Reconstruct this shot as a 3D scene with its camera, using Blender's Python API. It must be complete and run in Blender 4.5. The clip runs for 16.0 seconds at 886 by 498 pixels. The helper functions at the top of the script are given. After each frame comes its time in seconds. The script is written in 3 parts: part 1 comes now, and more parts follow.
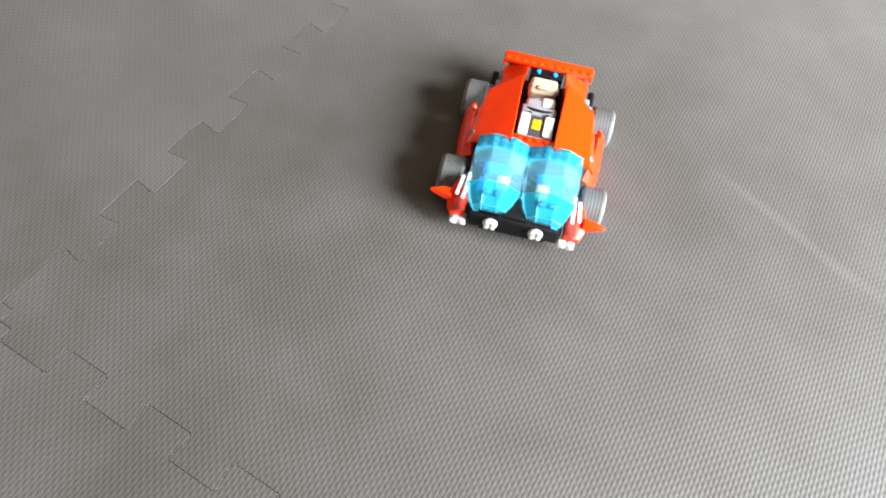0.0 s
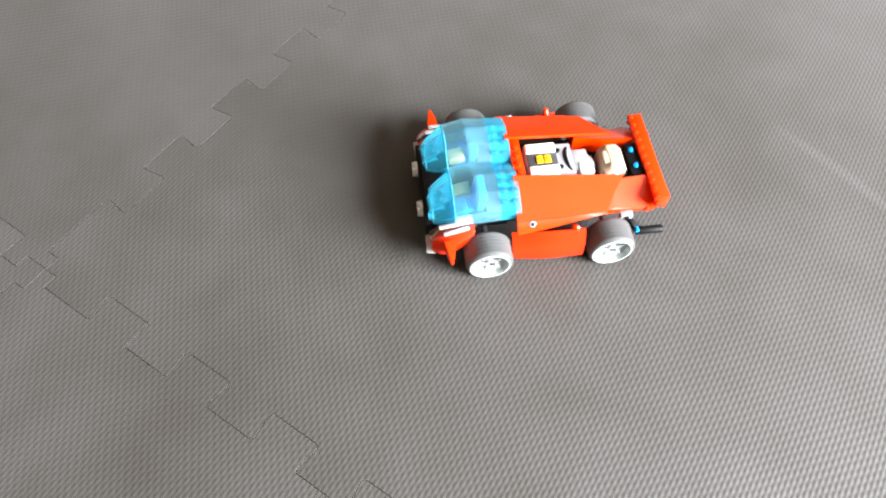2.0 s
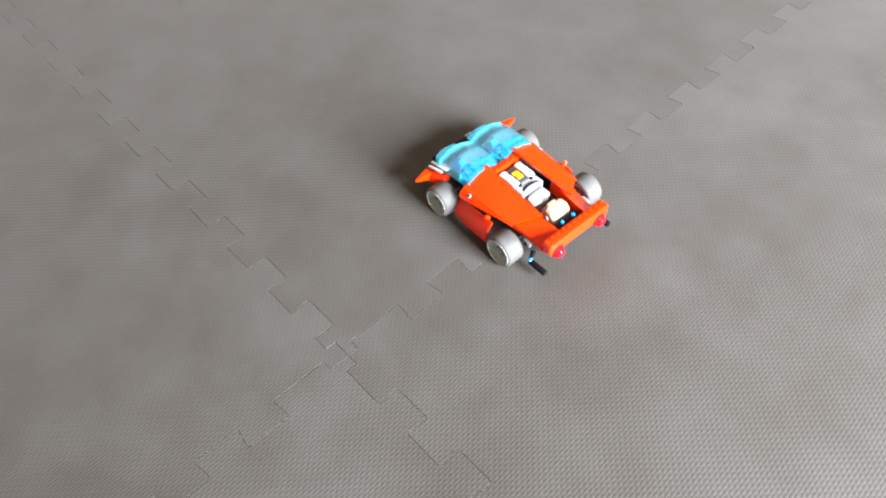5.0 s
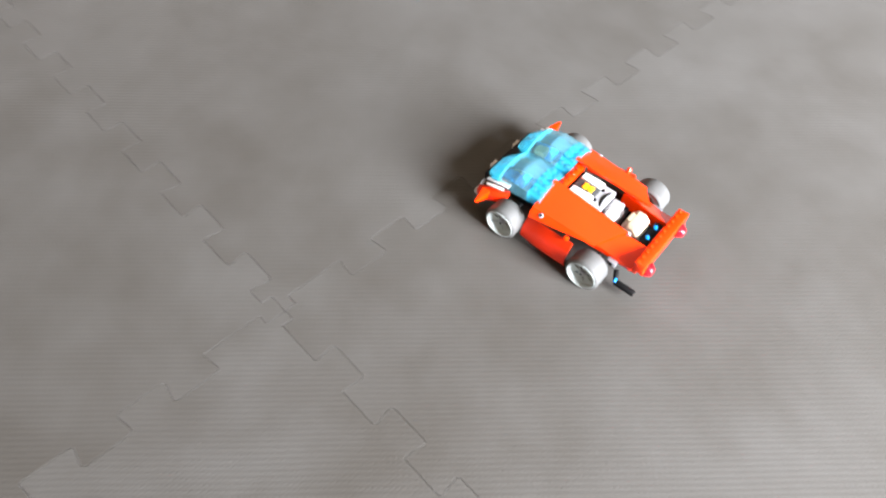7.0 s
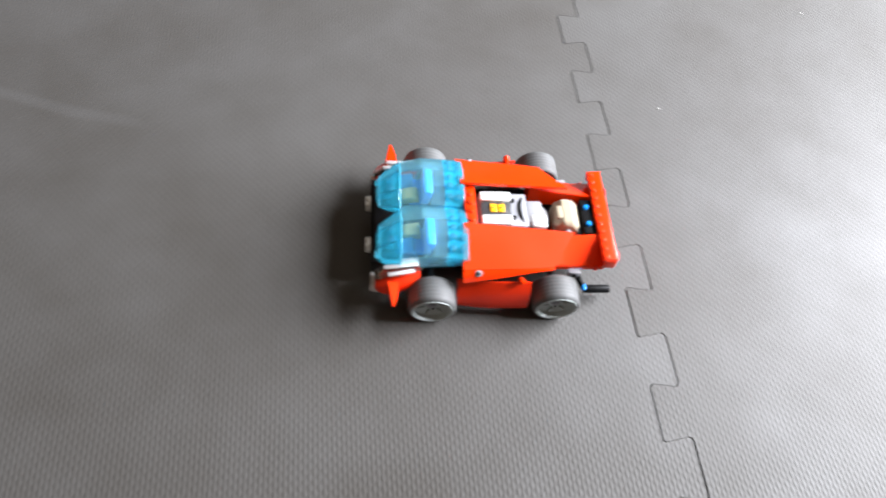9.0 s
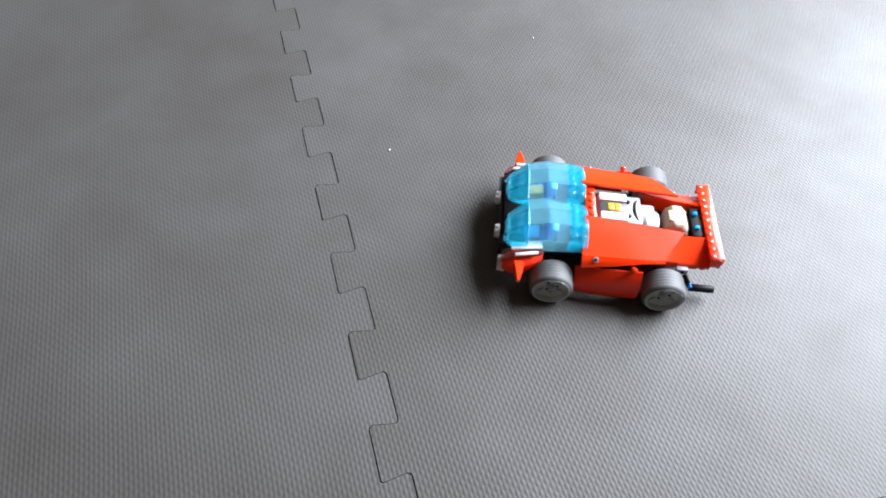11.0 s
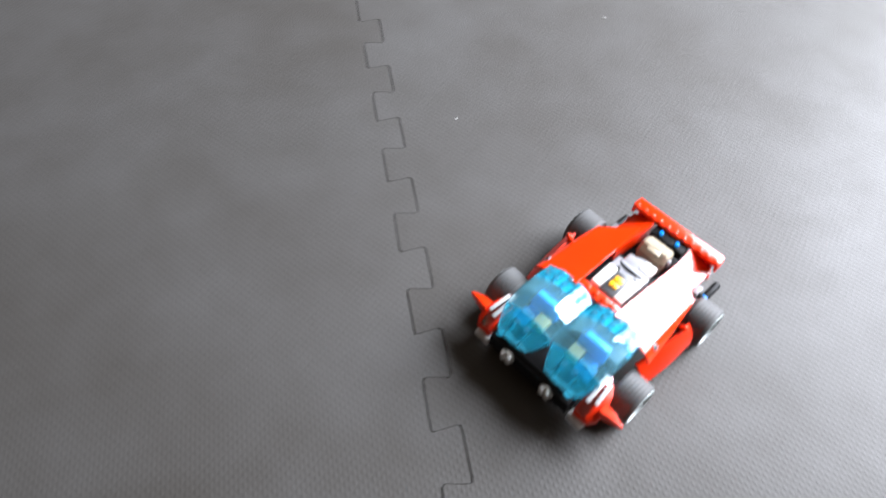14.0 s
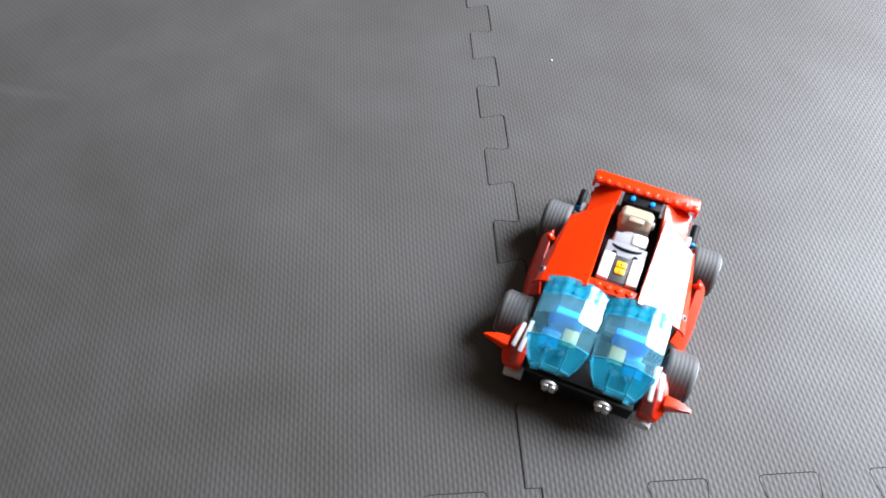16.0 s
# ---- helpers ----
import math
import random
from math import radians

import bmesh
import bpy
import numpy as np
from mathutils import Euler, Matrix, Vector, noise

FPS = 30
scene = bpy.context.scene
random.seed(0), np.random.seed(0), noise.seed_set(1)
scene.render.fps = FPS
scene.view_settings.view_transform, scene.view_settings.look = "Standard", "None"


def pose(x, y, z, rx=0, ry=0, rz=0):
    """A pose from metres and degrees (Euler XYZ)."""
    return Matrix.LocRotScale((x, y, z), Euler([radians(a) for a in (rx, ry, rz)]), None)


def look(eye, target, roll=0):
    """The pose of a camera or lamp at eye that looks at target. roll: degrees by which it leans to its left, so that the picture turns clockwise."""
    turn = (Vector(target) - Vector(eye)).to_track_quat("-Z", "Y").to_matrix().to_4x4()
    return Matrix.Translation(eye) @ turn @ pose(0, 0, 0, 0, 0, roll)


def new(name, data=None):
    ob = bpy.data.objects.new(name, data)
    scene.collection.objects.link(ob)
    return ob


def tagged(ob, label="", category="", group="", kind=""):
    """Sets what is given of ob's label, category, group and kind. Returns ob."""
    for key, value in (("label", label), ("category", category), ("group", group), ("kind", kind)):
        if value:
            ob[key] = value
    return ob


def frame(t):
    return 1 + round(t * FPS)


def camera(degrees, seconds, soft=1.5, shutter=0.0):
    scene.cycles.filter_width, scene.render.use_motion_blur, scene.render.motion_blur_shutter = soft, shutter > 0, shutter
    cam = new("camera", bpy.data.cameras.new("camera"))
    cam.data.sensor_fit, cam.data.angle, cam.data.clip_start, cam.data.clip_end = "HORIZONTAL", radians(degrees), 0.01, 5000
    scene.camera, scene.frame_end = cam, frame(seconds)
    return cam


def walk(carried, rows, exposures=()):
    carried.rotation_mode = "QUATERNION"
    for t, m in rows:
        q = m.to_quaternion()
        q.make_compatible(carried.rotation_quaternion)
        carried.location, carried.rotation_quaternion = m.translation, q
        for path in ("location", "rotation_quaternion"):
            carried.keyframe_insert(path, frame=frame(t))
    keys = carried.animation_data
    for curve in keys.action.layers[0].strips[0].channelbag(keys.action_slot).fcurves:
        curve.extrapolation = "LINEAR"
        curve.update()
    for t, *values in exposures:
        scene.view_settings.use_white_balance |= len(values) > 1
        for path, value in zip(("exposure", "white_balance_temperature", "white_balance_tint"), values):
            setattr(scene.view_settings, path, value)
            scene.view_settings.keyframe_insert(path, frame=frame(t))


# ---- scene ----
cam = camera(65.1, 16.0, soft=1.9, shutter=0.45)
# seconds, x, y, z, and the turn about x, y, z in degrees
CAMERA = [
    (0.0, 0.6499, 0.0388, 0.5158, 31.23, -4.22, -148.74),
    (0.5, 0.6475, 0.0417, 0.5081, 30.78, -3.10, -148.23),
    (1.0, 0.6288, 0.0572, 0.4743, 33.06, -1.61, -147.37),
    (1.5, 0.6283, 0.0609, 0.4685, 33.17, -1.28, -147.14),
    (2.0, 0.6336, 0.0552, 0.4794, 31.17, -1.06, -146.29),
    (2.5, 0.6485, 0.0675, 0.4823, 30.05, -1.95, -144.00),
    (3.0, 0.6591, 0.0707, 0.4985, 29.57, -2.27, -142.94),
    (3.5, 0.6711, 0.0771, 0.5024, 28.76, -3.97, -142.14),
    (4.0, 0.6825, 0.0844, 0.5203, 28.85, -3.26, -139.55),
    (4.5, 0.7025, 0.1131, 0.5456, 32.74, -2.81, -135.67),
    (4.7, 0.7026, 0.1346, 0.5760, 36.63, 0.98, -134.80),
    (5.1, 0.7148, 0.1529, 0.5905, 38.58, 1.87, -132.61),
    (5.5, 0.7316, 0.1696, 0.5964, 39.31, 1.85, -130.00),
    (5.9, 0.7441, 0.1791, 0.5947, 39.09, 1.20, -127.99),
    (6.3, 0.7434, 0.1758, 0.5865, 38.23, 0.21, -127.62),
    (6.8, 0.7103, 0.1452, 0.5685, 36.69, -1.09, -131.06),
    (7.0, 0.7056, 0.1394, 0.5677, 35.80, -2.33, -133.53),
    (7.5, 0.5792, 0.0316, 0.5178, 32.90, -3.80, -145.54),
    (8.0, 0.5497, 0.0048, 0.5079, 33.21, -5.39, -168.73),
    (8.5, 0.3214, 0.0166, 0.4978, 31.01, -4.98, -172.72),
    (9.0, 0.2363, 0.0184, 0.4859, 32.09, -5.94, -184.83),
    (9.5, 0.1224, 0.0420, 0.5232, 33.69, -3.15, -192.47),
    (9.7, 0.0719, 0.0397, 0.5384, 34.10, -2.42, -194.29),
    (10.1, 0.0351, 0.0460, 0.5432, 35.00, -1.89, -196.37),
    (10.5, 0.0287, 0.0507, 0.5288, 36.14, -2.36, -196.64),
    (10.9, 0.0394, 0.0540, 0.5059, 37.28, -3.28, -195.83),
    (11.3, 0.0543, 0.0563, 0.4850, 38.18, -4.09, -194.68),
    (11.8, 0.0586, 0.0583, 0.4779, 38.59, -4.10, -193.87),
    (12.0, 0.0487, 0.0520, 0.4955, 37.11, -2.58, -193.08),
    (12.5, 0.0324, 0.0624, 0.5005, 38.30, -2.09, -193.83),
    (13.0, 0.0233, 0.0575, 0.5095, 37.05, -1.90, -194.30),
    (13.5, 0.0228, 0.0724, 0.4986, 38.46, -2.11, -194.11),
    (14.0, 0.0604, 0.0788, 0.4965, 36.49, -2.67, -190.13),
    (14.5, 0.1109, 0.0926, 0.4965, 35.08, -2.38, -184.19),
    (15.0, 0.1178, 0.1098, 0.4871, 32.69, -0.75, -182.35),
    (15.5, 0.0913, 0.0969, 0.5006, 32.32, -0.46, -184.05),
    (16.0, 0.0731, 0.1125, 0.4920, 33.63, 0.26, -183.34),
]

EXPOSURES = [(0.0, 1.9, 6700, 5), (3.5, 1.86, 6850, 7), (4.7, 2.2, 6750, 7), (7.0, 2.22, 6750, 7), (8.0, 1.38, 6750, 9), (8.4, 1.28, 6700, 9), (9.0, 0.76, 6620, 8), (9.7, 0.6, 6400, 7), (12.0, 0.12, 6250, 7), (13.5, 0.14, 6250, 7), (14.5, 0.36, 6550, 10), (16.0, 0.34, 6300, 8)]
walk(cam, [(r[0], pose(*r[1:])) for r in CAMERA], EXPOSURES)

# the toy car: seconds, the point under its rear axle, heading in degrees
CAR = [
    (0.0, 0.7790, -0.4208, 107.98),
    (0.5, 0.7530, -0.4003, 90.05),
    (1.0, 0.7387, -0.3678, 73.11),
    (1.5, 0.7274, -0.3406, 59.60),
    (2.0, 0.7172, -0.3074, 40.69),
    (2.5, 0.7206, -0.2685, 21.06),
    (3.0, 0.7341, -0.2423, 4.93),
    (3.5, 0.7447, -0.2321, -4.24),
    (4.0, 0.7756, -0.2359, -2.88),
    (4.5, 0.8824, -0.2467, -1.66),
    (4.7, 0.9440, -0.2492, -3.03),
    (5.1, 1.0239, -0.2564, -2.08),
    (5.5, 1.0754, -0.2635, 0.32),
    (5.9, 1.0902, -0.2710, 3.29),
    (6.3, 1.0601, -0.2793, 5.91),
    (6.8, 0.9469, -0.2913, 7.34),
    (7.0, 0.8746, -0.2969, 6.52),
    (7.5, 0.7110, -0.3106, 7.16),
    (8.0, 0.5241, -0.3124, -4.21),
    (8.3, 0.3566, -0.2960, -5.60),
    (8.5, 0.2500, -0.2931, -0.66),
    (8.8, 0.1405, -0.2930, -1.40),
    (9.0, 0.0772, -0.2861, -1.76),
    (9.5, -0.1291, -0.2790, -1.01),
    (9.7, -0.1927, -0.2787, -0.95),
    (10.1, -0.2898, -0.2744, -3.94),
    (10.5, -0.3103, -0.2702, -11.09),
    (10.9, -0.2876, -0.2673, -18.43),
    (11.3, -0.2551, -0.2667, -21.93),
    (11.8, -0.2517, -0.2709, -14.82),
    (12.0, -0.2739, -0.2698, -9.39),
    (12.5, -0.3061, -0.2820, 8.52),
    (13.0, -0.3286, -0.3001, 24.36),
    (13.5, -0.3097, -0.2956, 32.53),
    (14.0, -0.1845, -0.2150, 32.89),
    (14.5, -0.0783, -0.1492, 34.16),
    (15.0, -0.0897, -0.1672, 42.86),
    (15.5, -0.0947, -0.1927, 56.61),
    (16.0, -0.0937, -0.1952, 63.26),
]


# ---- light ----
world = bpy.data.worlds.new("sky")
scene.world = world
world.use_nodes = True
wn = world.node_tree.nodes
sky = wn.new("ShaderNodeTexSky")
sky.sky_type, sky.sun_disc = "NISHITA", False
sky.sun_elevation, sky.sun_rotation = radians(48), radians(120)
wn["Background"].inputs["Strength"].default_value = 0.12
world.node_tree.links.new(sky.outputs[0], wn["Background"].inputs["Color"])

sun = new("sun", bpy.data.lights.new("sun", "SUN"))
sun.data.energy, sun.data.angle, sun.data.color = 1.0, radians(10), (1.0, 0.96, 0.9)
sun.matrix_world = look((3, -4, 6), (0, 0, 0))

WIN_Y, WIN_Z, WIN_W, WIN_H, WALL_X = -0.52, 1.02, 1.40, 1.20, -1.30
win = new("window_daylight", bpy.data.lights.new("window_daylight", "AREA"))
win.data.shape, win.data.size, win.data.size_y = "RECTANGLE", WIN_H - 0.1, WIN_W - 0.1
win.data.energy, win.data.color = 150, (0.90, 0.93, 1.03)
win.matrix_world = look((WALL_X + 0.02, WIN_Y, WIN_Z), (0, WIN_Y, WIN_Z))

from mathutils.geometry import delaunay_2d_cdt


# ---- materials ----
MAT = 1.034  # a mat's side
RIB, BEAD = 0.0033, 0.0072  # the spacing of the ribs pressed into it, and of the beads on a rib


def material(name, color, rough=0.5, metal=0.0, **more):
    m = bpy.data.materials.new(name)
    m.use_nodes = True
    b = m.node_tree.nodes["Principled BSDF"]
    b.inputs["Base Color"].default_value = (*color, 1)
    b.inputs["Roughness"].default_value, b.inputs["Metallic"].default_value = rough, metal
    for k, v in more.items():
        b.inputs[k.replace("_", " ")].default_value = v
    return m


def node(m, kind, **inputs):
    n = m.node_tree.nodes.new(kind)
    for k, v in inputs.items():
        n.inputs[k.replace("_", " ")].default_value = v
    return n


def math_node(m, op, a, b=None):
    n = m.node_tree.nodes.new("ShaderNodeMath")
    n.operation = op
    for i, v in enumerate((a, b)):
        if v is None:
            continue
        if isinstance(v, (int, float)):
            n.inputs[i].default_value = v
        else:
            m.node_tree.links.new(v, n.inputs[i])
    return n.outputs[0]


def wear(m, scale, low, high, bump=0.0, fine=0.0, rough=None):
    """Two scales of noise: on the colour (factors low to high), as relief, and on the gloss."""
    t, b = m.node_tree, m.node_tree.nodes["Principled BSDF"]
    co = t.nodes.new("ShaderNodeTexCoord").outputs["Object"]
    big, small = node(m, "ShaderNodeTexNoise", Scale=scale, Detail=4.0), node(m, "ShaderNodeTexNoise", Scale=scale * 14, Detail=3.0)
    for n in (big, small):
        t.links.new(co, n.inputs["Vector"])
    mixed = math_node(m, "ADD", math_node(m, "MULTIPLY", big.outputs["Fac"], 0.65), math_node(m, "MULTIPLY", small.outputs["Fac"], 0.35))
    base = tuple(b.inputs["Base Color"].default_value)
    ramp = t.nodes.new("ShaderNodeValToRGB")
    for e, f, p in zip(ramp.color_ramp.elements, (low, high), (0.35, 0.65)):
        e.position, e.color = p, (*[min(1, c * f) for c in base[:3]], 1)
    t.links.new(mixed, ramp.inputs[0])
    t.links.new(ramp.outputs[0], b.inputs["Base Color"])
    if rough:
        r = math_node(m, "ADD", rough[0], math_node(m, "MULTIPLY", mixed, rough[1] - rough[0]))
        t.links.new(r, b.inputs["Roughness"])
    if bump:
        bn = node(m, "ShaderNodeBump", Strength=bump, Distance=fine or 0.001)
        t.links.new(mixed, bn.inputs["Height"])
        t.links.new(bn.outputs[0], b.inputs["Normal"])
    return m


def foam_material(name, scuff=False):
    """Grey EVA foam with pressed ribs of small staggered beads, stains and pale scuffs."""
    m = material(name, (0.09, 0.087, 0.084), 0.5, 0.0, Specular_IOR_Level=0.43, Sheen_Weight=0.17, Sheen_Roughness=0.45)
    t, b = m.node_tree, m.node_tree.nodes["Principled BSDF"]
    co = t.nodes.new("ShaderNodeTexCoord").outputs["Object"]
    sep = t.nodes.new("ShaderNodeSeparateXYZ")
    t.links.new(co, sep.inputs[0])
    x, y = sep.outputs[0], sep.outputs[1]
    warp = node(m, "ShaderNodeTexNoise", Scale=9.0, Detail=1.0)
    t.links.new(co, warp.inputs["Vector"])
    sway = math_node(m, "MULTIPLY", warp.outputs["Fac"], 0.003)
    u = math_node(m, "ADD", math_node(m, "ADD", x, math_node(m, "MULTIPLY", y, 0.02)), sway)
    # ribs along y, and beads on them, every second rib half a bead further on
    half = math_node(m, "COSINE", math_node(m, "MULTIPLY", u, math.pi / RIB))
    rows = math_node(m, "MULTIPLY", half, half)
    shift = math_node(m, "MULTIPLY", half, math_node(m, "COSINE", math_node(m, "MULTIPLY", y, 2 * math.pi / BEAD)))
    beads = math_node(m, "ADD", math_node(m, "MULTIPLY", rows, 0.62), math_node(m, "MULTIPLY", shift, 0.38))
    big = node(m, "ShaderNodeTexNoise", Scale=3.2, Detail=4.0, Roughness=0.6, Distortion=0.6)
    mid = node(m, "ShaderNodeTexNoise", Scale=13.0, Detail=4.0)
    grain = node(m, "ShaderNodeTexNoise", Scale=900.0, Detail=2.0)
    for n in (big, mid, grain):
        t.links.new(co, n.inputs["Vector"])
    tone = math_node(m, "ADD", math_node(m, "MULTIPLY", big.outputs["Fac"], 0.6), math_node(m, "MULTIPLY", mid.outputs["Fac"], 0.4))
    if scuff:
        # one long pale rub mark, thin and broken, along a line from (0.62, -0.478) to (0.40, -0.41) of the floor
        way = Vector((0.22, -0.068)).normalized()
        ax, ay = 0.51 - 0.5 * MAT, -0.444 + 0.5 * MAT
        dx, dy = math_node(m, "SUBTRACT", x, ax), math_node(m, "SUBTRACT", y, ay)
        along = math_node(m, "ADD", math_node(m, "MULTIPLY", dx, way.x), math_node(m, "MULTIPLY", dy, way.y))
        across = math_node(m, "ADD", math_node(m, "MULTIPLY", dx, -way.y), math_node(m, "MULTIPLY", dy, way.x))
        across = math_node(m, "ADD", across, math_node(m, "MULTIPLY", math_node(m, "SUBTRACT", warp.outputs["Fac"], 0.5), 0.02))
        near = math_node(m, "ADD", math_node(m, "POWER", math_node(m, "DIVIDE", math_node(m, "ABSOLUTE", along), 0.11), 4.0), math_node(m, "POWER", math_node(m, "DIVIDE", math_node(m, "ABSOLUTE", across), 0.008), 2.0))
        mark = math_node(m, "MAXIMUM", math_node(m, "SUBTRACT", 1.0, near), 0.0)
        tone = math_node(m, "ADD", tone, math_node(m, "MULTIPLY", mark, 0.15))
    ramp = t.nodes.new("ShaderNodeValToRGB")
    ramp.color_ramp.elements[0].position, ramp.color_ramp.elements[0].color = 0.36, (0.047, 0.042, 0.036, 1)
    ramp.color_ramp.elements[1].position, ramp.color_ramp.elements[1].color = 0.72, (0.079, 0.0755, 0.0715, 1)
    t.links.new(tone, ramp.inputs[0])
    t.links.new(ramp.outputs[0], b.inputs["Base Color"])
    t.links.new(math_node(m, "SUBTRACT", 0.67, math_node(m, "MULTIPLY", tone, 0.16)), b.inputs["Roughness"])
    height = math_node(m, "ADD", beads, math_node(m, "MULTIPLY", grain.outputs["Fac"], 0.2))
    fine = node(m, "ShaderNodeBump", Strength=0.33, Distance=0.0006)
    t.links.new(height, fine.inputs["Height"])
    soft = node(m, "ShaderNodeBump", Strength=0.08, Distance=0.003)
    t.links.new(mid.outputs["Fac"], soft.inputs["Height"])
    t.links.new(fine.outputs[0], soft.inputs["Normal"])
    t.links.new(soft.outputs[0], b.inputs["Normal"])
    return m


def clear_material(name, tint, gloss=0.05, milk=0.0):
    """Thin clear plastic: tinted light goes straight through, with a mirror gloss by Fresnel."""
    m = bpy.data.materials.new(name)
    m.use_nodes = True
    t = m.node_tree
    t.nodes.remove(t.nodes["Principled BSDF"])
    tr, gl, mx = (t.nodes.new(k) for k in ("ShaderNodeBsdfTransparent", "ShaderNodeBsdfGlossy", "ShaderNodeMixShader"))
    fr = t.nodes.new("ShaderNodeFresnel")
    fr.inputs["IOR"].default_value = 1.55
    tr.inputs["Color"].default_value = (*tint, 1)
    gl.inputs["Roughness"].default_value = gloss
    t.links.new(fr.outputs[0], mx.inputs[0])
    t.links.new(tr.outputs[0], mx.inputs[1])
    t.links.new(gl.outputs[0], mx.inputs[2])
    last = mx
    if milk:
        df, tl, both, m2 = (t.nodes.new(k) for k in ("ShaderNodeBsdfDiffuse", "ShaderNodeBsdfTranslucent", "ShaderNodeMixShader", "ShaderNodeMixShader"))
        for n in (df, tl):
            n.inputs["Color"].default_value = (*[c ** 4 for c in tint], 1)
        t.links.new(df.outputs[0], both.inputs[1])
        t.links.new(tl.outputs[0], both.inputs[2])
        m2.inputs[0].default_value = milk
        t.links.new(mx.outputs[0], m2.inputs[1])
        t.links.new(both.outputs[0], m2.inputs[2])
        last = m2
    t.links.new(last.outputs[0], t.nodes["Material Output"].inputs["Surface"])
    return m


FOAM = [foam_material("grey_foam"), foam_material("grey_foam_scuffed", True)]
ORANGE = wear(material("orange_red_plastic", (0.88, 0.036, 0.001), 0.22, 0.0, Specular_IOR_Level=0.6), 30, 0.94, 1.04, 0.03, 0.0004, (0.17, 0.29))
RED = wear(material("red_plastic", (0.82, 0.028, 0.002), 0.28, 0.0, Specular_IOR_Level=0.4), 30, 0.93, 1.04, 0.03, 0.0004, (0.26, 0.42))
BLACK = wear(material("black_plastic", (0.005, 0.005, 0.0055), 0.5, 0.0, Specular_IOR_Level=0.15), 40, 0.8, 1.3, 0.04, 0.0004, (0.4, 0.6))
DARK = material("dark_grey_plastic", (0.05, 0.05, 0.052), 0.4)
CABIN = wear(material("mid_grey_plastic", (0.12, 0.125, 0.13), 0.4), 40, 0.9, 1.1)
WHITE = wear(material("white_plastic", (0.80, 0.79, 0.76), 0.3), 40, 0.96, 1.02)
GREY_WHITE = wear(material("pale_grey_plastic", (0.30, 0.30, 0.31), 0.25), 40, 0.94, 1.04)
LIGHT_GREY = wear(material("light_grey_plastic", (0.27, 0.27, 0.29), 0.35), 40, 0.92, 1.05)
TAN = wear(material("tan_plastic", (0.50, 0.36, 0.17), 0.35), 40, 0.93, 1.05)
PALE_TAN = wear(material("pale_tan_plastic", (0.40, 0.335, 0.24), 0.3), 40, 0.93, 1.05)
YELLOW = material("yellow_plastic", (0.90, 0.46, 0.01), 0.3)
BLUE = wear(material("blue_plastic", (0.005, 0.30, 0.95), 0.3), 40, 0.95, 1.05)
DARK_BLUE = wear(material("dark_blue_plastic", (0.01, 0.17, 0.38), 0.3), 40, 0.95, 1.05)
RUBBER = wear(material("grey_rubber", (0.082, 0.082, 0.081), 0.62, 0.0, Specular_IOR_Level=0.4), 60, 0.85, 1.12, 0.1, 0.0005)
RIM = wear(material("silver_grey_plastic", (0.40, 0.44, 0.43), 0.42, 0.0), 50, 0.92, 1.05)
CHROME = wear(material("silver_lamp_plastic", (0.78, 0.78, 0.76), 0.28, 0.5), 60, 0.9, 1.05)
CANOPY = clear_material("blue_clear_plastic", (0.76, 0.94, 0.98), 0.03, 0.12)
CANOPY_DEEP = clear_material("deep_blue_clear_plastic", (0.48, 0.90, 0.97), 0.03, 0.28)
CANOPY_EDGE = wear(material("pale_blue_clear_plastic", (0.10, 0.50, 0.62), 0.12, 0.0, Transmission_Weight=0.5), 60, 0.9, 1.08)
CLEAR = clear_material("clear_plastic", (0.97, 0.95, 0.95), 0.04, 0.03)
CLEAR_WHITE = wear(material("milky_clear_plastic", (0.80, 0.78, 0.77), 0.12, 0.0, Transmission_Weight=0.3), 60, 0.9, 1.05)
RED_CLEAR = material("red_clear_plastic", (0.75, 0.01, 0.02), 0.12, 0.0, Transmission_Weight=0.4)
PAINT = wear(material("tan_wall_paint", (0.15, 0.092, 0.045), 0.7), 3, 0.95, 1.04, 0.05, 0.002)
CEILING_PAINT = wear(material("dim_ceiling_paint", (0.17, 0.14, 0.105), 0.8), 3, 0.97, 1.02)
SCREED = wear(material("concrete_screed", (0.30, 0.29, 0.27), 0.8), 5, 0.85, 1.1)
FRAME = wear(material("white_window_paint", (0.75, 0.75, 0.74), 0.4), 12, 0.96, 1.02)


# ---- building helpers ----
def part(name, bm, mat, parent=None, label="", smooth=30):
    bmesh.ops.recalc_face_normals(bm, faces=bm.faces)
    me = bpy.data.meshes.new(name)
    for f in bm.faces:
        f.smooth = True
    for e in bm.edges:
        if len(e.link_faces) == 2 and e.calc_face_angle(0) > radians(smooth):
            e.smooth = False
    bm.to_mesh(me)
    bm.free()
    for mt in mat if isinstance(mat, (list, tuple)) else [mat]:
        me.materials.append(mt)
    ob = new(name, me)
    ob.parent = parent
    if label:
        ob["label"] = label
    return ob


def box(bm, c, s, r=(0, 0, 0), bevel=0.0006, seg=2):
    """A bevelled box of centre c and size s, turned by r degrees."""
    tmp = bmesh.new()
    bmesh.ops.create_cube(tmp, size=1, matrix=Matrix.Diagonal((*s, 1)))
    if bevel:
        bmesh.ops.bevel(tmp, geom=tmp.edges[:], offset=bevel, segments=seg, affect="EDGES", profile=0.5)
    join(bm, tmp, pose(*c, *r))
    return bm


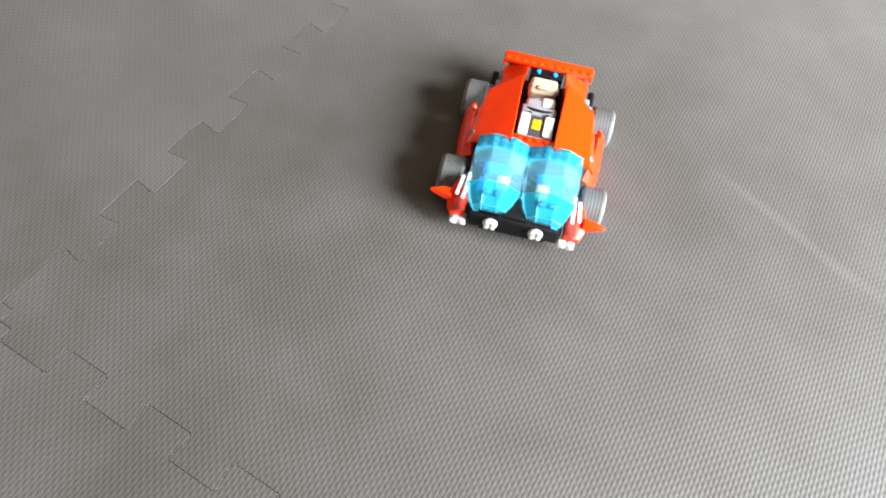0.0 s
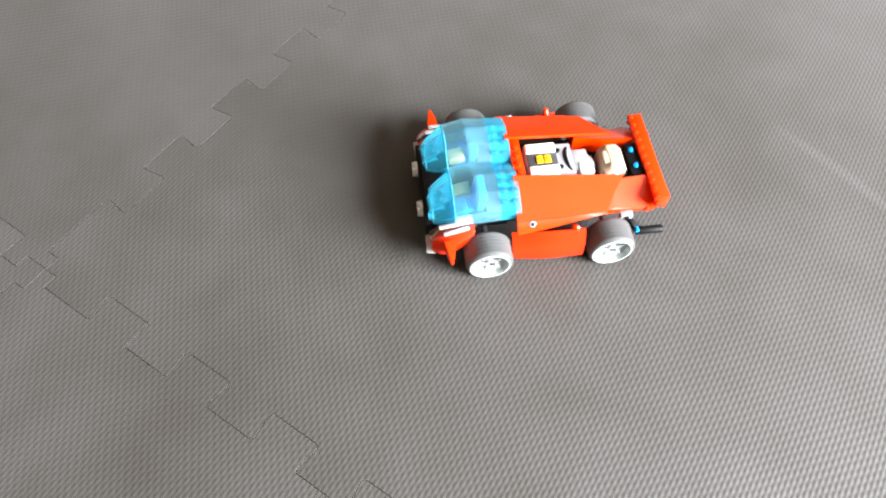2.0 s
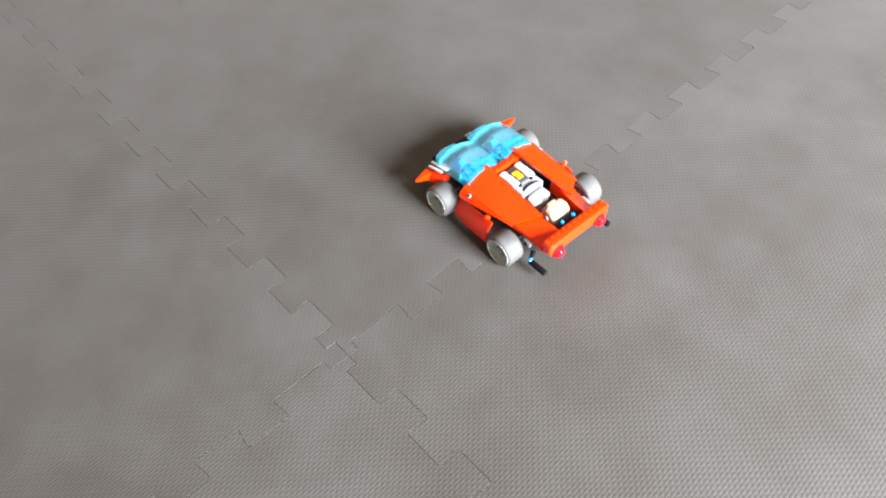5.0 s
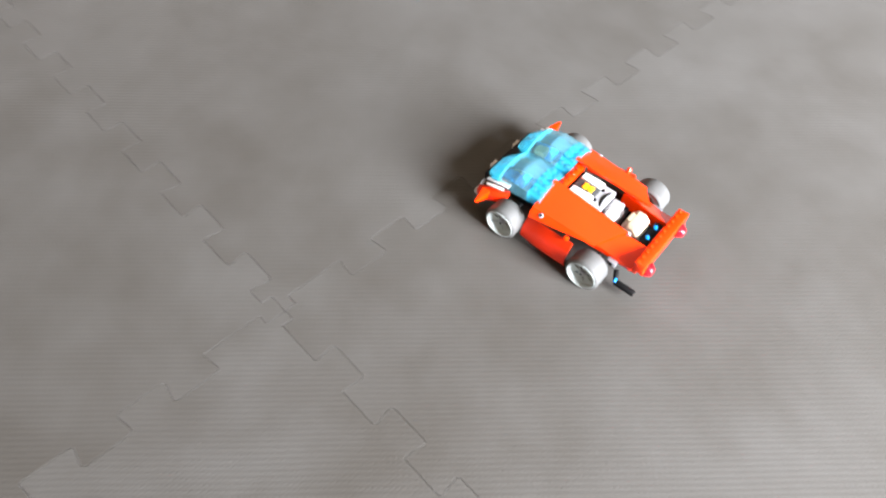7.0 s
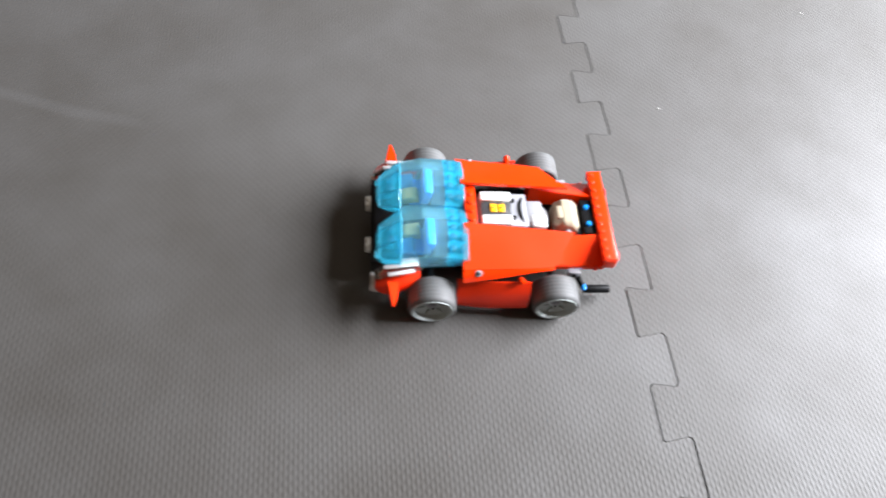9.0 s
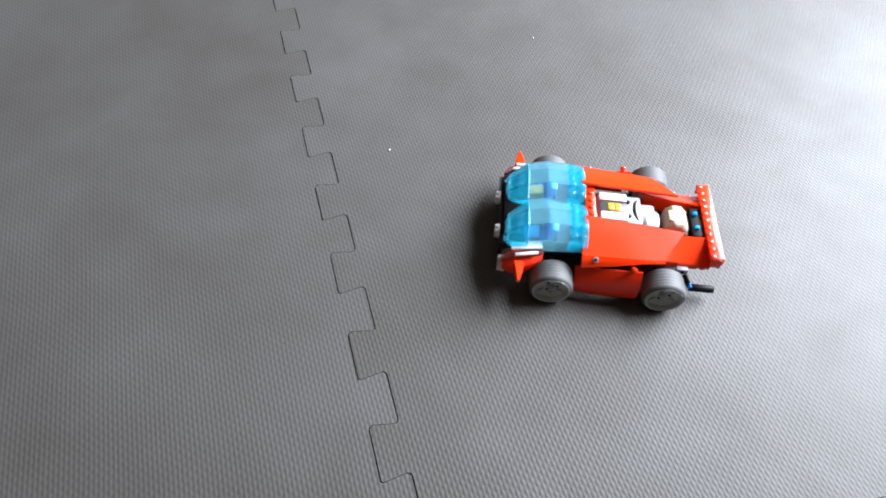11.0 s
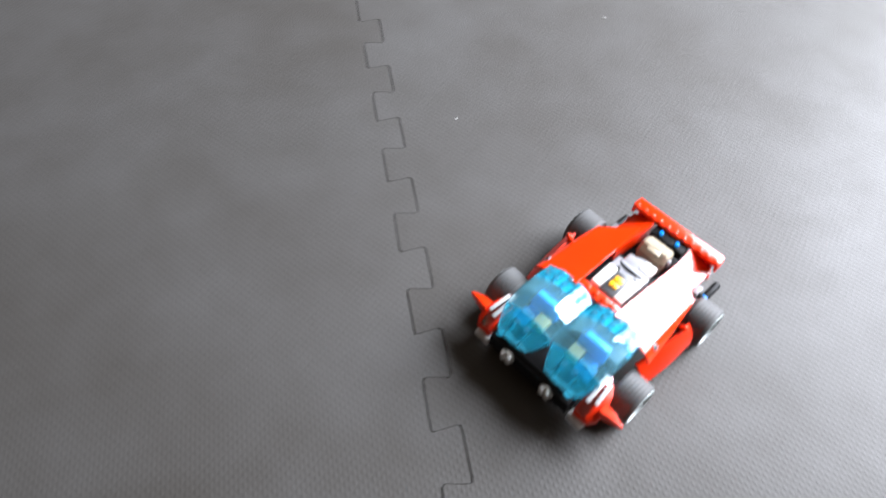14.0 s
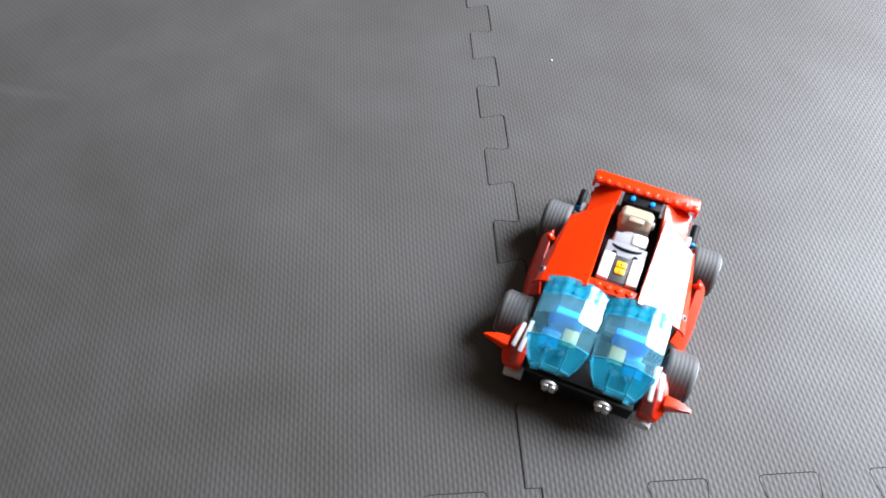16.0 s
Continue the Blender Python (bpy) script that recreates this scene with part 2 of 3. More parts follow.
def join(bm, tmp, m):
    bmesh.ops.transform(tmp, matrix=m, verts=tmp.verts)
    mp = {v: bm.verts.new(v.co) for v in tmp.verts}
    for f in tmp.faces:
        bm.faces.new([mp[v] for v in f.verts])
    tmp.free()


def rod(bm, a, b, r, r2=None, seg=20, bevel=0.0005):
    """A round rod from a to b."""
    a, b = Vector(a), Vector(b)
    tmp = bmesh.new()
    bmesh.ops.create_cone(tmp, cap_ends=True, segments=seg, radius1=r, radius2=r if r2 is None else r2, depth=(b - a).length)
    if bevel:
        rims = [e for e in tmp.edges if any(len(f.verts) > 4 for f in e.link_faces)]
        bmesh.ops.bevel(tmp, geom=rims, offset=bevel, segments=2, affect="EDGES", profile=0.5)
    turn = (b - a).to_track_quat("Z", "Y").to_matrix().to_4x4()
    join(bm, tmp, Matrix.Translation((a + b) / 2) @ turn)
    return bm


def loft(bm, rings, caps=True, closed=True):
    """A skin over rings of equally many points."""
    vs = [[bm.verts.new(p) for p in ring] for ring in rings]
    n = len(vs[0])
    for a, b in zip(vs, vs[1:]):
        for k in range(n if closed else n - 1):
            bm.faces.new((a[k], a[(k + 1) % n], b[(k + 1) % n], b[k]))
    if caps:
        bm.faces.new(vs[0][::-1])
        bm.faces.new(vs[-1])
    return bm


def revolve(bm, profile, seg=40, axis="Y"):
    """A ring skin: profile points (along, radius) turned about the axis."""
    rings = []
    for k in range(seg):
        a = 2 * math.pi * k / seg
        rings.append([(r * math.sin(a), y, r * math.cos(a)) for y, r in profile])
    vs = [[bm.verts.new(p) for p in ring] for ring in rings]
    n = len(profile)
    for k in range(seg):
        a, b = vs[k], vs[(k + 1) % seg]
        for j in range(n - 1):
            bm.faces.new((a[j], a[j + 1], b[j + 1], b[j]))
    return bm


def shell(bm, grid, thick):
    """A curved sheet through a grid of points, with thickness."""
    vs = [[bm.verts.new(p) for p in row] for row in grid]
    fs = []
    for a, b in zip(vs, vs[1:]):
        for k in range(len(a) - 1):
            fs.append(bm.faces.new((a[k], a[k + 1], b[k + 1], b[k])))
    bmesh.ops.recalc_face_normals(bm, faces=bm.faces)
    bmesh.ops.solidify(bm, geom=fs, thickness=thick)
    return bm


def smooth_grid(ctrl, nu=10, nv=10):
    """A finer grid through a coarse one (Catmull-Rom both ways)."""
    c = np.array(ctrl, float)

    def fine(a, n):
        k = len(a)
        p = np.concatenate([[2 * a[0] - a[1]], a, [2 * a[-1] - a[-2]]])
        out = []
        for s in np.linspace(0, k - 1, n):
            i = min(int(s), k - 2)
            u = s - i
            p0, p1, p2, p3 = p[i], p[i + 1], p[i + 2], p[i + 3]
            out.append(0.5 * (2 * p1 + (p2 - p0) * u + (2 * p0 - 5 * p1 + 4 * p2 - p3) * u * u + (3 * p1 - p0 - 3 * p2 + p3) * u ** 3))
        return np.array(out)

    c = fine(c, nu)
    return np.swapaxes(fine(np.swapaxes(c, 0, 1), nv), 0, 1)


# ---- the room ----
REACH = 0.0115
X0, X1, Y0, Y1, CEIL = WALL_X, 3.2, -3.4, 2.4, 2.5
Z_FLOOR = -0.02


def setting(name, bm, mat, label, category):
    ob = part(name, bm, mat)
    return tagged(ob, label, category, kind="structure")


bm = bmesh.new()
box(bm, ((X0 + X1) / 2, (Y0 + Y1) / 2, Z_FLOOR - 0.06), (X1 - X0 + 0.4, Y1 - Y0 + 0.4, 0.116), bevel=0)
setting("floor", bm, SCREED, "bare grey floor under the foam mats", "floor")
bm = bmesh.new()
box(bm, ((X0 + X1) / 2, (Y0 + Y1) / 2, CEIL + 0.05), (X1 - X0 + 0.4, Y1 - Y0 + 0.4, 0.1), bevel=0)
setting("ceiling", bm, CEILING_PAINT, "plain painted ceiling in shade", "ceiling")
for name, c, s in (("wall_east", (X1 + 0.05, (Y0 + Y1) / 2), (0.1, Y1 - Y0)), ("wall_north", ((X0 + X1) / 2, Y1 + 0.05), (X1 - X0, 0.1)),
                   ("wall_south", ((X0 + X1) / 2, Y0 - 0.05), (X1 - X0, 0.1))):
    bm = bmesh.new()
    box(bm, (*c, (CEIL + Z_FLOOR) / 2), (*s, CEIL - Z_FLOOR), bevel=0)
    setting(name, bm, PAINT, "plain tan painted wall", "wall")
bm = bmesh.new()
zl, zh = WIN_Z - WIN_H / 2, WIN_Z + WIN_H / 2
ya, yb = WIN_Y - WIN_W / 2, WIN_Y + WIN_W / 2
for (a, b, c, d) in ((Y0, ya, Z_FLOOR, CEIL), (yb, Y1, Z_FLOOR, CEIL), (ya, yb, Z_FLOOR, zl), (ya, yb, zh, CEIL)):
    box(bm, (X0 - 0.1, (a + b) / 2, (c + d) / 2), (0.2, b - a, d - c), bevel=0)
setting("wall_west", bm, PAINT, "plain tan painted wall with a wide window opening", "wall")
window = tagged(new("window_1"), "wide white-framed window letting in soft daylight", "window", kind="structure")
bm = bmesh.new()
for yy in (ya + 0.03, (ya + yb) / 2, yb - 0.03):
    box(bm, (X0 - 0.08, yy, WIN_Z), (0.06, 0.06, WIN_H), bevel=0.004)
for zz in (zl + 0.03, zh - 0.03):
    box(bm, (X0 - 0.08, WIN_Y, zz), (0.056, WIN_W - 0.12, 0.06), bevel=0.004)
part("window_frame", bm, FRAME, window)


# ---- foam mats ----
def seam(first, pitch):
    """Along one edge of a mat: (way along, way across), teeth with slightly flared, rounded ends."""
    pts, w, flare, r = [(0.0, 0.0)], pitch / 2, 0.0014, 0.0032
    s = first
    pts += [(0.021, 0.0), (0.0215, REACH)]
    while s + w < MAT - 0.012:
        a, b = s - flare, s + w + flare
        pts += [(s + flare - r * 0.3, REACH), (s + flare, REACH - r * 0.6), (a, -REACH + r), (a + r * 0.3, -REACH + r * 0.3), (a + r, -REACH)]
        pts += [(b - r, -REACH), (b - r * 0.3, -REACH + r * 0.3), (b, -REACH + r)]
        n = s + w - flare
        pts += [(n, REACH - r), (n + r * 0.3, REACH - r * 0.3), (n + r, REACH)]
        e = s + pitch + flare - r
        if e < MAT - 0.014:
            pts.append((e, REACH))
        s += pitch
    last = pts[-1]
    pts += [(MAT - 0.012, last[1]), (MAT - 0.0118, 0.0), (MAT, 0.0)]
    clean = [pts[0]]
    for p in pts[1:]:
        if math.hypot(p[0] - clean[-1][0], p[1] - clean[-1][1]) > 1e-4:
            clean.append(p)
    return clean


def along_x(i, j):
    teeth = seam(0.0569, 0.0785) if i < 0 else seam(0.0390, 0.0813)
    return [(i * MAT + s, j * MAT + d) for s, d in teeth]


def along_y(i, j):
    return [(i * MAT + d, j * MAT + s) for s, d in seam(0.0795, 0.0840)]


def inset(pts, by):
    p = np.array(pts)
    d1 = p - np.roll(p, 1, 0)
    d2 = np.roll(p, -1, 0) - p
    n1 = np.stack([-d1[:, 1], d1[:, 0]], 1) / np.linalg.norm(d1, axis=1)[:, None]
    n2 = np.stack([-d2[:, 1], d2[:, 0]], 1) / np.linalg.norm(d2, axis=1)[:, None]
    n = n1 + n2
    n = n / np.maximum((n * n1).sum(1), 0.35)[:, None]
    return p + n * by


def foam_mat(i, j):
    edge = along_x(i, j)[:-1] + along_y(i + 1, j)[:-1] + along_x(i, j + 1)[::-1][:-1] + along_y(i, j)[::-1][:-1]
    mid = (i + 0.5) * MAT, (j + 0.5) * MAT
    bm = bmesh.new()
    rings = []
    for by, z in ((0.00015, Z_FLOOR + 0.0005), (0.0002, -0.0010), (0.00022, -0.00012), (0.00032, 0.0)):
        rings.append([bm.verts.new((x - mid[0], y - mid[1], z)) for x, y in inset(edge, by)])
    n = len(edge)
    for a, b in zip(rings, rings[1:]):
        for k in range(n):
            bm.faces.new((a[k], a[(k + 1) % n], b[(k + 1) % n], b[k]))
    flat = [Vector(v.co[:2]) for v in rings[-1]]
    tris = delaunay_2d_cdt(flat, [(k, (k + 1) % n) for k in range(n)], [], 1, 1e-7)
    for tri in tris[2]:
        bm.faces.new([rings[-1][tris[3][k][0]] for k in tri])
    for tri in tris[2]:
        bm.faces.new([rings[0][tris[3][k][0]] for k in tri[::-1]])
    ob = part("foam_mat", bm, FOAM[(i, j) == (0, -1)])
    ob.location = (mid[0] - (0.0007 if i < 0 else 0), mid[1], 0)
    return tagged(ob, "dark grey foam floor mat with interlocking toothed edges", "foam mat", "foam mats on the floor")


for i in range(-1, 3):
    for j in range(-3, 2):
        foam_mat(i, j)


# ---- the toy car: x ahead, y to its left, z up; origin on the mat below the rear axle ----
WHEEL_R = 0.0184
MM = 0.001
car = tagged(new("toy_car"), "orange-red building-block toy car with blue clear canopy on grey mats", "toy car")


def mm(*p):
    return tuple(v * MM for v in p)


def block(name, c, s, mat, parent=None, label="", r=(0, 0, 0), bevel=0.6):
    return part(name, box(bmesh.new(), mm(*c), mm(*s), r, bevel * MM), mat, parent or car, label)


def chassis():
    bm = bmesh.new()
    box(bm, mm(52, 0, 17), mm(176, 58, 12))
    box(bm, mm(50, 0, 27), mm(90, 66, 10))
    box(bm, mm(97, 0, 24), mm(40, 74, 8))
    part("chassis", bm, BLACK, car, "black plastic chassis")
    bm = bmesh.new()
    box(bm, mm(136, 0, 26), mm(14, 78, 16), (0, 0, 0), 1 * MM)
    box(bm, mm(130, 0, 36), mm(20, 62, 5), (0, 10, 0))
    box(bm, mm(128, 0, 17), mm(16, 84, 6))
    part("front_bumper", bm, BLACK, car, "black front bumper")
    for y, x, name in ((0, 0, "rear_axle"), (0, 96, "front_axle")):
        part(name, rod(bmesh.new(), mm(x, -52, 18.4), mm(x, 52, 18.4), 2.4 * MM), DARK, car)


def wheel_parts(x, y, flip):
    """Hub with tyre and rim; outside towards +y of the part."""
    bm = bmesh.new()
    rod(bm, mm(0, -10, 0), mm(0, 5.5, 0), 4.2 * MM)
    rod(bm, mm(0, 5.5, 0), mm(0, 6.8, 0), 2.6 * MM, seg=12)
    hub = part("wheel", bm, LIGHT_GREY, car)
    prof = [(-10.5, 15.4), (-10.5, 16.8), (-9.6, 17.8), (-8.2, 18.4)]
    for g in (-6, -3, 0, 3, 6):
        prof += [(g - 0.5, 18.4), (g - 0.25, 18.32), (g + 0.25, 18.32), (g + 0.5, 18.4)]
    prof += [(8.2, 18.4), (9.6, 17.8), (10.5, 16.8), (10.5, 15.6), (9.6, 15.2), (-9.6, 15.2), (-10.5, 15.4)]
    bm = bmesh.new()
    revolve(bm, [mm(a, b) for a, b in prof], 48)
    bmesh.ops.remove_doubles(bm, verts=bm.verts, dist=1e-6)
    part("tyre", bm, RUBBER, hub, "dark grey faintly ribbed rubber tyre")
    bm = bmesh.new()
    rp = [(10.2, 15.9), (11.1, 15.8), (11.1, 14.6), (9.4, 14.1), (6.8, 13.2), (5.2, 9.0), (5.0, 4.0), (5.0, 0.2), (3.6, 0.2), (3.6, 10.8), (-9.8, 10.8), (-9.8, 15.3), (10.2, 15.9)]
    revolve(bm, [mm(a, b) for a, b in rp], 40)
    bmesh.ops.remove_doubles(bm, verts=bm.verts, dist=1e-6)
    for k in range(6):
        a = radians(60 * k)
        box(bm, mm(9.4 * math.sin(a), 6.3, 9.4 * math.cos(a)), mm(1.5, 1.8, 6.4), (0, 60 * k, 0), 0.3 * MM)
    rim = part("rim", bm, RIM, hub, "silver-grey plastic rim")
    for k in range(3):
        a = radians(120 * k + 30)
        c = (5.6 * math.sin(a), 5.6 * math.cos(a))
        part("rim_hole", rod(bmesh.new(), mm(c[0], 4.6, c[1]), mm(c[0], 5.45, c[1]), 1.3 * MM, seg=12, bevel=0), BLACK, hub)
    return hub


wheels = []
for x, y, flip in ((0, 60.6, 0), (0, -61.2, 180), (96.5, 62.8, 0), (96.5, -62.8, 180)):
    wheels.append((wheel_parts(x, y, flip), (x * MM, y * MM, WHEEL_R, flip)))


def body_side(s):
    """Panels of one side; s is 1 for the car's left, -1 for its right."""
    f = lambda rows: [[mm(x, s * y, z) for x, y, z in row] for row in rows]
    top = [[(73.5, 19, 58.6), (74, 32, 53.8), (74.5, 52.5, 45.2)],
           [(46, 19.6, 56.3), (46, 32, 51.9), (47, 51.0, 44.1)],
           [(16, 20.6, 53.7), (18, 31, 49.9), (22, 49.6, 43.2)],
           [(-14, 21.5, 50.8), (-7, 31, 47.8), (3.5, 47.6, 42.2)]]
    skirt = [[(74.5, 52.7, 45.1), (74.5, 56.2, 41.8), (74, 58.8, 36.4)],
             [(47, 51.2, 43.8), (47, 53.8, 41.4), (47, 56.0, 38.6)],
             [(22, 49.8, 43.3), (22, 51.2, 42.2), (22, 52.4, 40.8)],
             [(3.5, 47.8, 42.1), (3.3, 48.8, 41.6), (3.2, 49.6, 41.2)]]
    bm = shell(bmesh.new(), smooth_grid(f(top), 13, 9), 2.2 * MM)
    bm2 = shell(bmesh.new(), smooth_grid(f(skirt), 13, 6), 2.0 * MM)
    join(bm, bm2, Matrix())
    part("upper_panel", bm, ORANGE, car, "smooth orange-red side fairing panel")
    part("pin", rod(bmesh.new(), mm(63, s * 51.5, 40), mm(63, s * 54.6, 43.4), 2.6 * MM, seg=16), LIGHT_GREY, car, "light grey axle end")
    part("pin_socket", rod(bmesh.new(), mm(63, s * 54, 42.8), mm(63, s * 54.8, 43.6), 1.3 * MM, seg=10, bevel=0), BLACK, car)
    low = [[(77, 51, 29), (77, 60, 21), (76, 64, 12), (74, 61, 5)],
           [(52, 57, 35), (52, 64, 25), (52, 67, 13), (52, 63, 5)],
           [(22, 59, 38), (22, 65.5, 28), (22, 67.5, 14), (22, 63, 5)]]
    bm = shell(bmesh.new(), smooth_grid(f(low), 10, 9), 2.0 * MM)
    part("side_panel", bm, RED, car, "red lower side panel")
    bm = bmesh.new()
    rod(bm, mm(30, s * 56, 37), mm(30, s * 60.5, 41.5), 2.5 * MM, seg=14)
    rod(bm, mm(30, s * 60, 41), mm(30, s * 61, 42), 1.2 * MM, seg=10)
    part("side_pin", bm, ORANGE, car)
    # slab between the fairing and the spoiler
    bm = bmesh.new()
    ring = lambda x, y0, y1, z0, zi, zo: [mm(x, s * y0, z0), mm(x, s * y1, z0), mm(x, s * y1, zo), mm(x, s * y0, zi)]
    loft(bm, [ring(16, 21.5, 44, 30, 48, 38), ring(-6, 20.5, 41.5, 28, 45.4, 34), ring(-24, 19, 41, 27, 44.6, 31.5), ring(-40, 18, 41, 27, 44, 32)])
    bmesh.ops.bevel(bm, geom=bm.edges[:], offset=0.0007, segments=2, affect="EDGES")
    part("rear_fender", bm, ORANGE, car, "orange-red rear fender")
    bm = bmesh.new()
    rod(bm, mm(-33, s * 40, 29.5), mm(-33, s * 42.2, 29.5), 2.2 * MM, seg=14)
    part("fender_pin", bm, RED, car)
    block("axle_block", (-16, s * 43.5, 27), (10, 5, 6), LIGHT_GREY, label="light grey block over the rear axle", bevel=0.8)
    part("axle_pin", rod(bmesh.new(), mm(-16, s * 45.5, 27), mm(-16, s * 47, 27), 2.0 * MM, seg=14), BLACK, car)
    bm = bmesh.new()
    rod(bm, mm(-27, s * 49, 10.5), mm(-48.5, s * 49, 10.5), 3.4 * MM)
    rod(bm, mm(-28, s * 49, 10.5), mm(-22, s * 40, 16), 2.6 * MM)
    part("exhaust", bm, BLACK, car, "black exhaust rod")
    part("blue_pin", rod(bmesh.new(), mm(-27, s * 47, 13), mm(-27, s * 51.5, 13), 1.7 * MM, seg=12), BLUE, car, "blue connector pin")
    bm = bmesh.new()
    rod(bm, mm(-38, s * 31, 31), mm(-49, s * 31, 31), 7.6 * MM, seg=24, bevel=0.8 * MM)
    rod(bm, mm(-48.5, s * 31, 31), mm(-53, s * 31, 31), 7.0 * MM, 4.2 * MM, seg=24, bevel=1.2 * MM)
    part("tail_lamp", bm, RED_CLEAR, car, "round clear red tail lamp")
    # front corner
    bm = bmesh.new()
    rr = lambda x, y0, y1, z0, z1, z2: [mm(x, s * y0, z0), mm(x, s * y1, z0), mm(x, s * y1, z1), mm(x, s * (y0 + y1) / 2, z2), mm(x, s * y0, z2)]
    loft(bm, [rr(106, 44, 52, 28, 35, 37.5), rr(114, 43, 57, 25, 34, 37), rr(124, 43, 60, 21, 32, 36), rr(133, 43, 60, 20, 29, 33), rr(139.5, 43, 56, 20, 26, 29)])
    bmesh.ops.bevel(bm, geom=bm.edges[:], offset=0.0009, segments=2, affect="EDGES")
    part("corner_block", bm, RED, car, "red front corner block")
    bm = bmesh.new()
    loft(bm, [[mm(131, s * 57, 25), mm(122, s * 57, 25), mm(122, s * 57, 36), mm(131, s * 57, 36)],
              [mm(129.5, s * 66, 28), mm(123, s * 66, 28), mm(123, s * 66, 36), mm(129.5, s * 66, 36)],
              [mm(127.6, s * 76.5, 31), mm(125.8, s * 76.5, 31), mm(125.8, s * 76.5, 34), mm(127.6, s * 76.5, 34)]])
    bmesh.ops.bevel(bm, geom=bm.edges[:], offset=0.0007, segments=2, affect="EDGES")
    part("mirror", bm, ORANGE, car, "pointed orange-red side horn")
    bm = bmesh.new()
    cover = [[(104, 44.5, 39.6), (104, 46.5, 39.6), (105, 49, 38.8)], [(119, 44, 40.2), (119, 48.5, 40.0), (119, 53, 38.6)], [(132, 44, 37.2), (132, 48.5, 37.0), (132, 53.5, 35.2)], [(140.5, 44, 30.5), (140.5, 48, 30.2), (140, 52.5, 28.6)]]
    shell(bm, smooth_grid(f(cover), 10, 8), 1.2 * MM)
    part("corner_cover", bm, CLEAR, car, "clear curved corner cover")
    for dy in (0, 6):
        bm = box(bmesh.new(), mm(120.5, s * (46.6 + dy * 0.9), 40.6 - dy * 0.16), mm(26 - dy, 3.4, 1.8), (0, 8, s * (3 + dy * 0.6)), 0.8 * MM)
        part("corner_rib", bm, CLEAR_WHITE, car, "milky clear rib")
    bm = bmesh.new()
    rod(bm, mm(136, s * 51, 17), mm(143, s * 50, 17), 4.6 * MM)
    box(bm, mm(139, s * 44, 17), mm(8, 7, 8), bevel=1 * MM)
    part("corner_lamp", bm, CLEAR_WHITE, car, "clear corner lamp")
    # headlamp disc
    bm = bmesh.new()
    rod(bm, mm(141, s * 19.6, 26.8), mm(145, s * 19.6, 26.8), 6.4 * MM, seg=24)
    for k in range(4):
        a = math.pi / 4 + k * math.pi / 2
        rod(bm, mm(145, s * 19.6 + 3.7 * math.cos(a), 26.8 + 3.7 * math.sin(a)), mm(147.2, s * 19.6 + 3.7 * math.cos(a), 26.8 + 3.7 * math.sin(a)), 2.3 * MM, seg=12)
    part("headlamp", bm, CHROME, car, "round silver headlamp")


def spoiler():
    bm = bmesh.new()
    box(bm, mm(-41.0, 0, 43.6), mm(11.5, 86, 4.4), (0, 5, 0), 0.8 * MM)
    box(bm, mm(-45.0, 0, 37.5), mm(3, 85, 11), (0, 6, 0), 0.6 * MM)
    for s in (1, -1):
        box(bm, mm(-41.5, s * 42.4, 39.6), mm(9, 2.6, 10), (0, 0, 0), 0.6 * MM)
    part("spoiler", bm, ORANGE, car, "orange-red rear spoiler bar")
    for k in range(11):
        y = -40 + 8 * k
        part("stud", rod(bmesh.new(), mm(-38.0, y, 43), mm(-37.8, y, 46.3), 2.2 * MM, seg=14, bevel=0.4 * MM), ORANGE, car)


